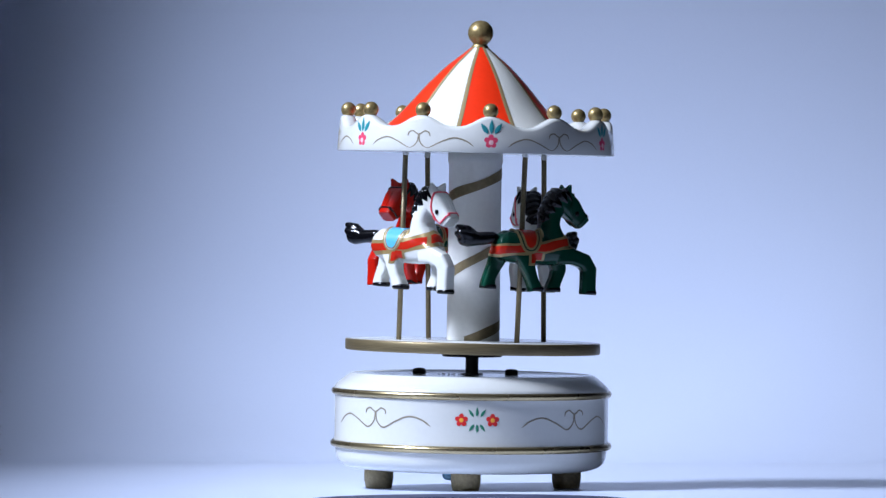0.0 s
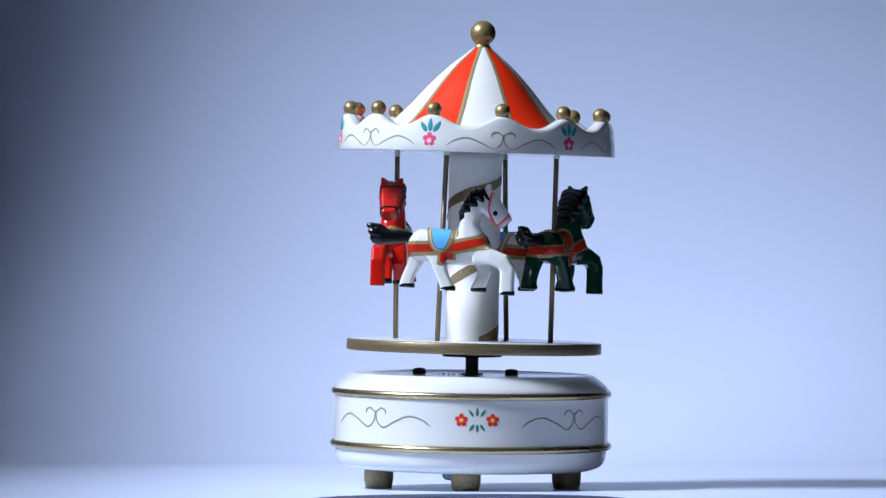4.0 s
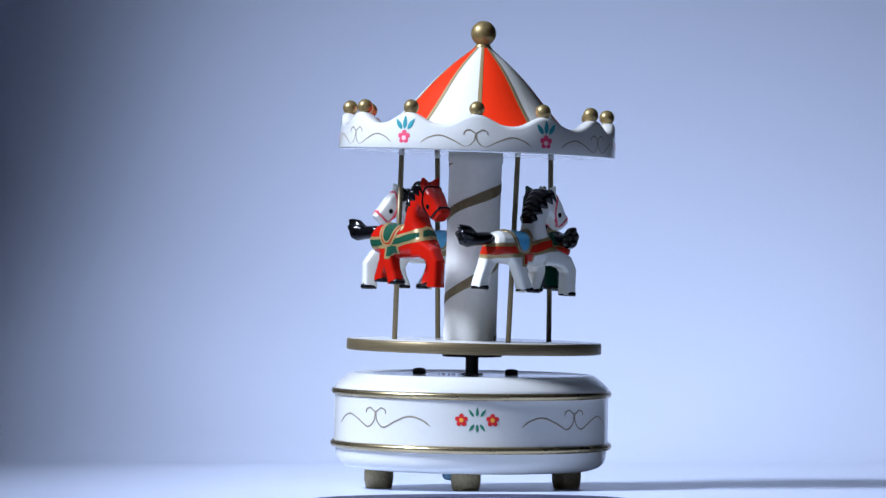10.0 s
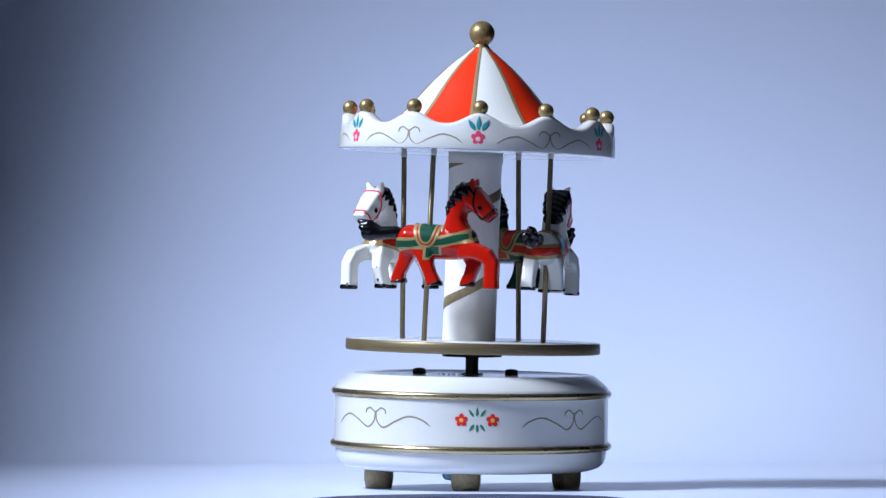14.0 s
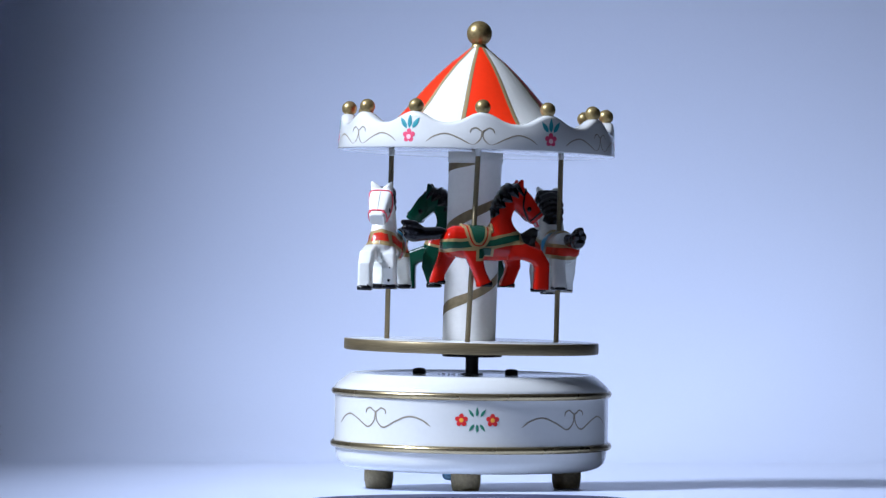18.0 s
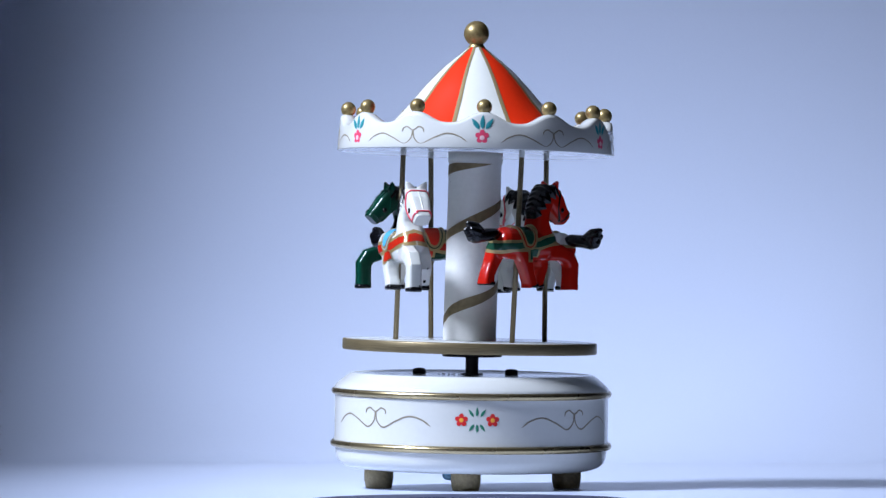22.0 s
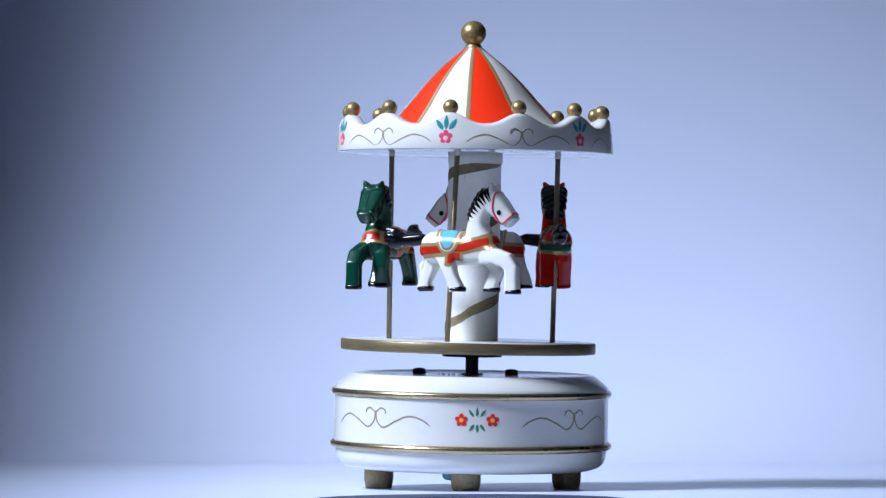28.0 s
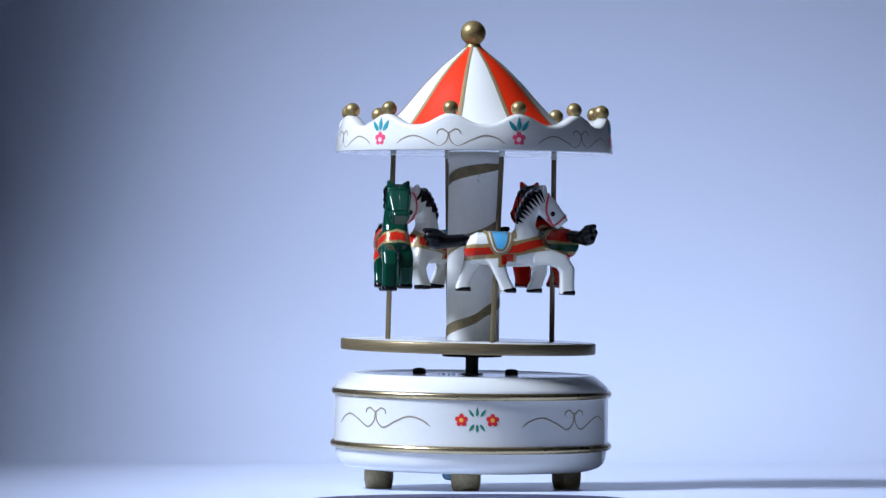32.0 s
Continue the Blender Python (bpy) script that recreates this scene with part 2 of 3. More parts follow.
tagged(carousel, "white toy carousel music box with red-striped roof and four horses", "toy carousel")

LEAN = 0.85               # the whole toy leans a little to one side
base_pose = pose(-1 * U, 0, 0, 0, LEAN, 0)
axis_pose = pose(0.5 * U, 0, 241 * U, 0, 1.35, 0) @ pose(0, 0, -241 * U)


def base():
    drum = part("drum", lathe([(0, 37), (200, 35), (215, 36), (227, 40.5), (235.5, 48), (239, 58), (240, 70), (243, 78), (243, 84), (242, 92),
                               (242, 120), (242, 150), (242, 160), (243, 166), (244, 176), (241, 181), (233, 189), (224, 196), (217, 201.5), (212, 203),
                               (209, 202.6), (207, 201.5), (0, 201.5)]),
                WHITE, carousel, "glossy white round base with gold beads and painted flowers")
    drum.matrix_basis = base_pose
    for z, r in ((78, 242.5), (170, 241.5)):
        part("bead", lathe(arc(r, z, 6.4, -90, 90, 10), 128), GOLD, drum, "gold ring round the base")
    for side in (-1, 1):
        ang = 2 + side * 6.35
        pl = on_wall(242.3, 130, ang)
        part("flower", blob(bmesh.new(), petals(5, 7.0, 11.4), (0, 0), pl, 0.4), FLOWER_RED, drum, "small red painted flower")
        part("flower_centre", blob(bmesh.new(), [(3.9 * math.cos(a), 3.9 * math.sin(a)) for a in np.linspace(0, 5.7, 12)], (0, 0),
                                   on_wall(242.6, 130, ang), 0.4), YELLOW, drum, "yellow dot")
    pl = on_wall(242.3, 130, 2)
    for x0, y0, x1, y1 in ((-6, 6, -15, 19), (0, 6, 0, 23), (6, 6, 15, 19), (-5, -7, -14, -19), (0, -7, 0, -22), (5, -7, 14, -19)):
        part("leaf", blob(bmesh.new(), leaf_shape(x0, y0, x1, y1, 2.6), ((x0 + x1) / 2, (y0 + y1) / 2), pl, 0.4), LEAF, drum)
    for ang in (-43.5, 47):
        scroll(drum, on_wall(242.3, 132, ang), 1.08, 2.7)
    part("bearing_plate", lathe([(20, 201), (20, 203.5), (0, 203.5)], 32), BLACK, drum)
    spindle = part("spindle", lathe([(11.5, 200), (11.5, 229), (12.5, 232), (52, 232.5), (53, 233.5), (53, 239), (51, 240), (0, 240)], 64), BLACK, carousel,
                   "black plastic spindle with round flange")
    spindle.matrix_basis = pose(-1 * U, 0, 0, 0, LEAN, 0)
    for k in range(9):
        x = -58 + 5.6 * k + 1.5 * math.sin(k * 2.3)
        part("scuff", box((x - 1.6) * U, (x + 1.6) * U, (-16 - 3 * (k % 3)) * U, (-8 - 2 * (k % 2)) * U, 201.2 * U, (202.2 + 0.7 * (k % 2)) * U),
                     BLACK, drum, "small dark scuff")
    screw = bmesh.new()
    lathe([(0, 10.2), (4, 10), (5, 8.8), (8, 9.4), (11, 7.5), (12.2, 4.2), (11.8, 0), (8, -0.5), (0, -0.5)], 24, bm=screw)
    first = None
    for x in (-93, 70):
        m = pose(x * U, 6 * U, 201.6 * U)
        if first is None:
            first = part("screw", screw, BLACK, drum, "black screw head")
            first.matrix_basis = m
        else:
            repeat("screw", first, m, drum)
    # four feet, cut to stand level
    for x, y in ((-162, 0), (170, 0), (-9, -164), (-9, 164)):
        low = x * math.tan(radians(LEAN)) - y * math.tan(radians(TILT))
        foot = part("foot", lathe([(0, low), (21.5, low), (23, low + 1.5), (25.6, low + 14), (26, low + 23), (25.2, 38), (0, 38)], 32), FOOT, carousel,
                    "short grey-brown turned wooden foot")
        foot.matrix_basis = base_pose @ pose(x * U, y * U, 0)


base()


STRIPE = [(100, 592), (154, 579), (223, 567), (300, 552), (360, 534), (467, 502), (545, 469), (640, 436), (720, 406), (800, 369), (874, 337), (943, 314), (973, 299), (1040, 279), (1100, 262)]


def helix(bm, radius, z0, z1, band):
    """Hand-painted stripe that winds down the column in uneven turns: (degrees, height)."""
    rows = []
    for th, z in smooth_path(STRIPE, 14):
        a = radians(-th)
        row = []
        for k in (-0.5, 0, 0.5):
            zz = min(max(z + k * band + 1.5 * math.sin(th * 0.05) * (k > 0), z0), z1)
            rr = radius + (0.7 if k == 0 else 0.35)
            row.append(bm.verts.new((rr * U * math.sin(a), -rr * U * math.cos(a), zz * U)))
        rows.append(row)
    for a, b in zip(rows, rows[1:]):
        for k in (0, 1):
            bm.faces.new((a[k], b[k], b[k + 1], a[k + 1]))
    return bm


moving = []                # (part, its pose in the turning frame)


def turning(ob, m):
    moving.append((ob, m))
    ob.matrix_basis = axis_pose @ m
    return ob


def at(theta, r, z=0.0):
    return Vector((r * math.sin(radians(theta)), -r * math.cos(radians(theta)), z)) * U


PLAT_OFF = at(30, 5.5)
platform = turning(part("platform", lathe([(0, 241.5), (222, 241.5), (224, 243.5), (224, 259.5), (222, 261.5), (0, 261.5)], 128), WHITE, carousel,
                        "thin white round platform with gold edge"), Matrix.Translation(PLAT_OFF))
part("edge_band", lathe([(222.5, 241.3), (225.0, 242.2), (225.5, 244), (225.5, 251), (225.4, 259.4), (224.6, 260.6), (222.6, 261.4)], 128), BRUSHED, platform, "brushed gold edge band")

low, high = at(136, 4.5, 261), at(0, 0.6, 592)
axis = (high - low).normalized()
col_m = Matrix.Translation(low) @ Vector((0, 0, 1)).rotation_difference(axis).to_matrix().to_4x4() @ Matrix.Translation((0, 0, -261 * U))
column = turning(part("column", lathe([(47.0, 261), (47.0, 300), (46.6, 430), (46.6, 574), (48.5, 575), (48.5, 594), (0, 594)], 64), COLUMN_WHITE, carousel,
                      "white round centre column with climbing gold stripe"), col_m)
part("spiral_stripe", helix(bmesh.new(), 46.9, 262, 573.5, 18), STRIPE_GOLD, column, "dull gold spiral stripe")
mark = bmesh.new()
for line in ([(5, 13), (1, 4), (-4, -4)], [(-5, -5), (-3, -8), (0, -10)]):
    ribbon(mark, smooth_path(line, 4), 0.6, on_wall(46.7, 551, 117), 0.2)
part("scratch", mark, BLACK, column, "thin dark scratch")

# canopy: scalloped rim, striped roof, balls, flowers and scrolls
RIM_Z = 592
CANOPY_OFF = at(0, 2.5)
can_m = Matrix.Translation(CANOPY_OFF) @ Matrix.Translation((0, 0, RIM_Z * U)) @ pose(0, 0, 0, 0.94, 0, 0) @ Matrix.Translation((0, 0, -RIM_Z * U))
FLOWER_AT = [5.7 - 60.3 * k for k in range(6)]


def rim_top(th):
    c = 0.5 + 0.5 * math.cos(radians((th - 5.7) * 12))
    return 44 + 19 * c ** 1.25


def rim():
    bm = bmesh.new()
    n = 360
    rings = []
    for i in range(n):
        th = i * 360 / n
        h = rim_top(th)
        sec = [(240, 0.5), (244.5, 0), (245.2, 1.5), (243.3, 20), (241.3, h - 7), (239.5, h - 2.5), (236, h - 0.3), (231, h + 0.5),
               (223, h), (217, h - 2.5), (214, h - 7), (213, 12), (213, 4)]
        a = radians(th)
        rings.append([bm.verts.new((r * U * math.sin(a), -r * U * math.cos(a), (RIM_Z + z) * U)) for r, z in sec])
    for i in range(n):
        a, b = rings[i], rings[(i + 1) % n]
        for k in range(len(a) - 1):
            bm.faces.new((a[k], b[k], b[k + 1], a[k + 1]))
    bmesh.ops.recalc_face_normals(bm, faces=bm.faces)
    return bm


ROOF = [(190, 606), (179, 616), (161.5, 634), (148, 646), (119, 677), (87, 714), (55, 746), (33, 764), (15, 779), (12, 783)]


def roof_profile():
    return [tuple(p) for p in smooth_path(ROOF, 3)]


def canopy_build():
    canopy = turning(part("canopy", rim(), WHITE, carousel, "white scalloped canopy with red and white striped roof"), can_m)
    part("canopy_ceiling", lathe([(0, 597.5), (213, 596), (239, 592.3), (243, 591.6), (244.4, 591.9)], 128), WHITE, canopy)
    shift = Matrix.Translation(at(0, 1, 600)) @ Matrix.Rotation(radians(1.15), 4, at(66, 1).cross(Vector((0, 0, -1)))) @ Matrix.Translation(at(0, 0, -600))
    prof = roof_profile()
    first = {}
    for k in range(10):
        red = k % 2 == 0
        m = shift @ Matrix.Rotation(radians(-12 + 36 * k), 4, "Z")
        if red not in first:
            first[red] = part("roof_panel", lathe(prof, 10, angle=36), ROOF_RED if red else ROOF_WHITE, canopy,
                              "red roof panel" if red else "white roof panel")
            first[red].matrix_basis = m
        else:
            repeat("roof_panel", first[red], m, canopy)
    seam = None
    for k in range(10):
        m = shift @ Matrix.Rotation(radians(-12 + 36 * k), 4, "Z")
        if seam is None:
            bm = bmesh.new()
            rows = []
            for r, z in prof:
                w = 2.2 + 1.5 * min(r / 120, 1)
                w = min(w, r * 0.28)
                rows.append([bm.verts.new((k2 * w * U, -(r + (1.0 if k2 == 0 else 0.4)) * U, (z + 0.4) * U)) for k2 in (-1, 0, 1)])
            for a, b in zip(rows, rows[1:]):
                for q in (0, 1):
                    bm.faces.new((a[q], a[q + 1], b[q + 1], b[q]))
            seam = part("seam", bm, GOLD_DULL, canopy, "dull gold painted seam")
            seam.matrix_basis = m
        else:
            repeat("seam", seam, m, canopy)
    knob = part("knob", lathe([(0, 776), (14, 776), (15, 781), (12.5, 783.5)] + arc(0, 805, 22.3, -56, 90, 22), 48), BALL_GOLD, canopy, "large round gold knob")
    knob.matrix_basis = shift
    ball = None
    for k in range(12):
        m = Matrix.Rotation(radians(5.7 - 30 * k), 4, "Z")
        if ball is None:
            bm = lathe([(0, -16), (7.5, -15.5), (7.5, -11), (6.5, -10)] + arc(0, 0, 13.3, -60, 90, 16), 28)
            bmesh.ops.translate(bm, verts=bm.verts, vec=at(0, 227, RIM_Z + 72))
            ball = part("ball", bm, BALL_GOLD, canopy, "round gold ball on the rim")
            ball.matrix_basis = m
        else:
            repeat("ball", ball, m, canopy)
    for th in FLOWER_AT:
        pl = on_wall(243.7, RIM_Z + 20, th, -0.055)
        part("flower", blob(bmesh.new(), petals(5, 7.6, 12.2), (0, -2), pl, 0.4), PINK, canopy, "pink five-petalled painted flower")
        part("flower_centre", blob(bmesh.new(), [(4.3 * math.cos(a), -2 + 4.3 * math.sin(a)) for a in np.linspace(0, 5.7, 12)], (0, -2),
                                   on_wall(244.05, RIM_Z + 20, th, -0.055), 0.4), PALE_PINK, canopy, "pale dot")
        for x0, y0, x1, y1 in ((-5, 13, -18, 31), (0, 13, 1, 38), (6, 13, 19, 32)):
            part("leaf", blob(bmesh.new(), leaf_shape(x0, y0, x1, y1, 4.2), ((x0 + x1) / 2, (y0 + y1) / 2), pl, 0.4), TEAL, canopy, "teal leaf")
    for k in range(6):
        scroll(canopy, on_wall(243.4, RIM_Z + 23, 5.7 - 30 - 60 * k, -0.06), 0.95, 2.3)
    return canopy


canopy_build()

# poles and horses
POLE_AT = {"white": -59.0, "green": 31.0, "red": -149.0, "pale": 121.0}
TWIST = 3.9
POLE_OFF = at(30, 2.0)      # middle of the ring of poles on the platform


def pole(theta):
    a = POLE_OFF + at(theta, 150, 261)
    b = CANOPY_OFF + at(theta + TWIST, 150, 598)
    bm = lathe([(0, 0), (4.6, 0), (4.6, (b - a).length / U), (0, (b - a).length / U)], 16)
    m = Matrix.Translation(a) @ Vector((0, 0, 1)).rotation_difference((b - a).normalized()).to_matrix().to_4x4()
    ob = turning(part("pole", bm, POLE_GOLD, carousel, "thin dull gold pole"), m)
    cap = part("pole_socket", lathe([(4.7, 0), (5.2, 0.6), (5.3, 12), (5, 13)], 16), WHITE, ob, "white socket")
    cap.matrix_basis = pose(0, 0, (b - a).length - 13.5 * U)
    return m


HZ = 430                   # height of a horse's own origin, in units


def moulded(name, bm, cell, rounds):
    """Melts overlapping pieces into one smooth moulded skin."""
    me = bpy.data.meshes.new(name)
    bm.to_mesh(me)
    bm.free()
    ob = new(name, me)
    rm = ob.modifiers.new("skin", "REMESH")
    rm.mode, rm.voxel_size = "VOXEL", cell * U
    sm = ob.modifiers.new("soft", "SMOOTH")
    sm.factor, sm.iterations = 0.5, rounds
    bpy.context.view_layer.update()
    dep = bpy.context.evaluated_depsgraph_get()
    out = bpy.data.meshes.new_from_object(ob.evaluated_get(dep))
    out.polygons.foreach_set("use_smooth", [True] * len(out.polygons))
    bpy.data.objects.remove(ob)
    bpy.data.meshes.remove(me)
    return out


def tail_shape():
    bm = bmesh.new()
    tube(bm, [(-52, 0, 10, 6, 7), (-62, 0, 10, 10.5, 10), (-76, 0, 8, 11.5, 11), (-94, 0, 6, 12, 11.5), (-108, 0, 7, 16.5, 13), (-119, 0, 10, 17, 13), (-126, 0, 11, 11, 9)], 16)
    for y, z, far, r in ((-1, 22, -135, 8), (-6, 12, -131, 8.5), (6, 11, -132, 8.5), (1, 0, -128, 8)):
        tube(bm, [(-96, y * 0.5, 8 + (z - 11) * 0.4, 7, 7), (-112, y, z - 1, r, r), (far + 8, y * 1.1, z + 1, r * 0.85, r * 0.85), (far, y * 1.1, z + 4, r * 0.4, r * 0.4)], 14)
    return moulded("tail", bm, 1.3, 10)


def horse_shape():
    """The moulded body; x forward, -y outward, z up from the middle of the barrel."""
    bm = bmesh.new()
    tube(bm, [(-59, 0, 1, 8, 10), (-55, 0, 0, 19, 20), (-45, 0, -2, 27, 25), (-22, 0, -4, 29.5, 27), (10, 0, -5, 30, 27), (40, 0, -5, 29.5, 27), (62, 0, -5, 27, 25),
              (76, 0, -4, 20, 20), (83, 0, -4, 11, 12)], 24)
    tube(bm, [(52, 0, -16, 28, 24), (54.5, 0, -3, 32, 24), (50.5, 0, 8, 28.5, 24), (46.5, 0, 20, 23.5, 23), (44.5, 0, 32, 19.3, 22), (44.5, 0, 44, 16.6, 21),
              (48, 0, 58, 16, 20), (54.5, 0, 72, 16.5, 19.5), (61, 0, 86, 15.5, 19.5), (66, 0, 96, 11, 19)], 24, 2.8)
    tube(bm, [(60, 0, 93, 12, 18), (67, 0, 87, 18, 20.5), (80, 0, 74, 19, 20), (92, 0, 61, 16.5, 17.5), (103, 0, 50, 14, 15.5), (109, 0, 44, 12.5, 13.5)], 24, 4.5)
    for s in (-1, 1):
        tube(bm, [(70, s * 9.5, 93, 8.5, 11), (71.5, s * 11, 100, 7.5, 10), (72.5, s * 14, 106, 5.5, 6.5), (73.5, s * 18.5, 113, 2.2, 2.4)], 12)
    tube(bm, [(60, -13, -12, 20, 12), (86, -16, -16, 14.5, 13), (107, -17, -23, 14.5, 13), (117, -17, -37, 13.5, 12.5), (117.5, -17, -60, 12.5, 12.5), (118, -17, -81, 13, 13)], 20, 4.2)
    tube(bm, [(58, 13, -8, 22, 12), (70, 16, -24, 16, 13), (75, 17, -42, 12.5, 12.5), (70, 17, -60, 10.8, 12), (66, 17, -70, 11.5, 12.5), (65.5, 17, -79, 13.5, 13)], 20, 4.2)
    tube(bm, [(-16, -13, -8, 19, 13), (-4, -16, -29, 15, 13), (1, -17, -46, 11.5, 12.5), (7, -17, -60, 10.5, 12), (13, -17, -72, 11.5, 12.5), (15, -17, -80, 13, 13)], 20, 4.2)
    tube(bm, [(-36, 8, -4, 20, 14), (-44, 15, -24, 15, 13.5), (-51, 17, -44, 11.5, 12.5), (-58, 17, -61, 10.5, 12), (-60, 17, -71, 11.5, 12.5), (-60, 17, -80, 13, 13)], 20, 4.2)
    bmesh.ops.scale(bm, vec=(1, 1, 0.97), verts=bm.verts)
    return moulded("horse_shape", bm, 1.45, 2)


from mathutils.bvhtree import BVHTree

BODY = horse_shape()
TAIL = tail_shape()
TREE = BVHTree.FromPolygons([v.co.copy() for v in BODY.vertices], [tuple(p.vertices) for p in BODY.polygons])


def touch(start, end, lift):
    """Where a ray from start towards end meets the body, lifted off it."""
    a, b = Vector(start) * U, Vector(end) * U
    p, nrm, _, _ = TREE.ray_cast(a, (b - a).normalized())
    if p is None:
        return None
    return p + nrm * lift * U


def skin(bm, rays, lift):
    """A thin painted layer that follows the body over a grid of rays."""
    rows = []
    for line in rays:
        rows.append([touch(a, b, lift) for a, b in line])
    verts = [[bm.verts.new(p) if p is not None else None for p in row] for row in rows]
    for r, (va, vb) in enumerate(zip(verts, verts[1:])):
        for k in range(len(va) - 1):
            q = (va[k], va[k + 1], vb[k + 1], vb[k])
            if None in q:
                continue
            longest = max((q[i].co - q[(i + 1) % 4].co).length for i in range(4))
            if longest < 14 * U:
                bm.faces.new(q)
    return bm


def belt_rays(z0, z1, a0, a1, n, m=4):
    """Horizontal rays towards the barrel's upright core; angle 0 points forward."""
    rays = []
    for i in range(n + 1):
        a = radians(a0 + (a1 - a0) * i / n)
        cx = 12 + 48 * math.cos(a)
        ahead = cx + 25 * math.cos(a)
        rise = 0.105 * (ahead - 50) + 0.17 * max(0.0, ahead - 28)
        line = []
        for k in range(m + 1):
            z = z0 + (z1 - z0) * k / m + rise + 1.5 * noise.noise((2.6 * math.cos(a), 2.6 * math.sin(a), z0 * 0.4 + (z1 - z0) * k / m * 0.12))
            line.append(((cx + 60 * math.cos(a), 80 * math.sin(a), z), (cx, 0, z)))
        rays.append(line)
    return rays


def wrap_rays(fn0, fn1, x0, x1, n=24, m=14):
    """Rays round the barrel: for each x, roll angles from fn0(x) to fn1(x); 0 is the spine, positive the outer side."""
    rays = []
    for i in range(n + 1):
        x = x0 + (x1 - x0) * i / n
        line = []
        for k in range(m + 1):
            a = radians(fn0(x) + (fn1(x) - fn0(x)) * k / m)
            line.append(((x, -70 * math.sin(a), 70 * math.cos(a)), (x, 0, -2)))
        rays.append(line)
    return rays


def saddle_edge(x, half, depth, mid=-2):
    t = min(1, abs(x - mid) / half)
    return depth * math.sqrt(max(0.0, 1 - t ** 2.6))


def stroke_tube(bm, pts, r, n=6):
    tube(bm, [(*p, r, r) for p in pts], n, 2.0, Vector((0.13, 0.95, 0.27)))
    return bm


CREST = [(67, 102), (59, 97), (49, 88), (41, 77), (34, 66), (29, 54), (25, 42)]


def toothed(u):
    """How far, in degrees, the mane hangs down the neck: uneven painted teeth."""
    tooth = 1 - abs(2 * ((u * 4.7 + 0.35) % 1.0) - 1)
    return (98 - 50 * u ** 1.5) * (0.66 + 0.34 * tooth ** 0.8)


def mane_coat(mode):
    bm = bmesh.new()
    line = smooth_path(CREST, 18)
    n, m = len(line), 15
    rows = []
    for i, p in enumerate(line):
        u = i / (n - 1)
        d = line[min(i + 1, n - 1)] - line[max(i - 1, 0)]
        d = d / np.linalg.norm(d)
        inward = np.array((-d[1], d[0]))
        if inward[0] < 0:
            inward = -inward
        core = p + inward * 21
        if mode == "full":
            reach = toothed(u)
            thick = 5.5
        else:
            lobe = (u * 9.5) % 1.0
            reach = (108 - 42 * u ** 1.5) * (0.40 + 0.60 * lobe)
            thick = 3.2
        end = min(1.0, 6 * u + 0.2, 5 * (1 - u) + 0.05)
        row = []
        wide = toothed(u)
        for k in range(-m, m + 1):
            v = k / m
            a = radians((wide if k > 0 else reach) * v)
            way = Vector((-inward[0] * math.cos(a), math.sin(a), -inward[1] * math.cos(a)))
            c = Vector((core[0], 0, core[1])) * U
            hit = TREE.ray_cast(c + way * 60 * U, -way)
            ridge = 0.5 + 0.5 * math.sin(2 * math.pi * (u * 8 - 0.75 * abs(a)))
            lift = 0.3 + end * (1 - abs(v) ** 4) * (thick * (0.5 + 0.5 * math.cos(a)) + 1.0 + 1.5 * ridge)
            base = hit[0] if hit[0] is not None else c + way * 18 * U
            row.append(bm.verts.new(base + way * lift * U))
        rows.append(row)
    for a, b in zip(rows, rows[1:]):
        for k in range(2 * m):
            bm.faces.new((a[k], a[k + 1], b[k + 1], b[k]))
    bmesh.ops.recalc_face_normals(bm, faces=bm.faces)
    return bm


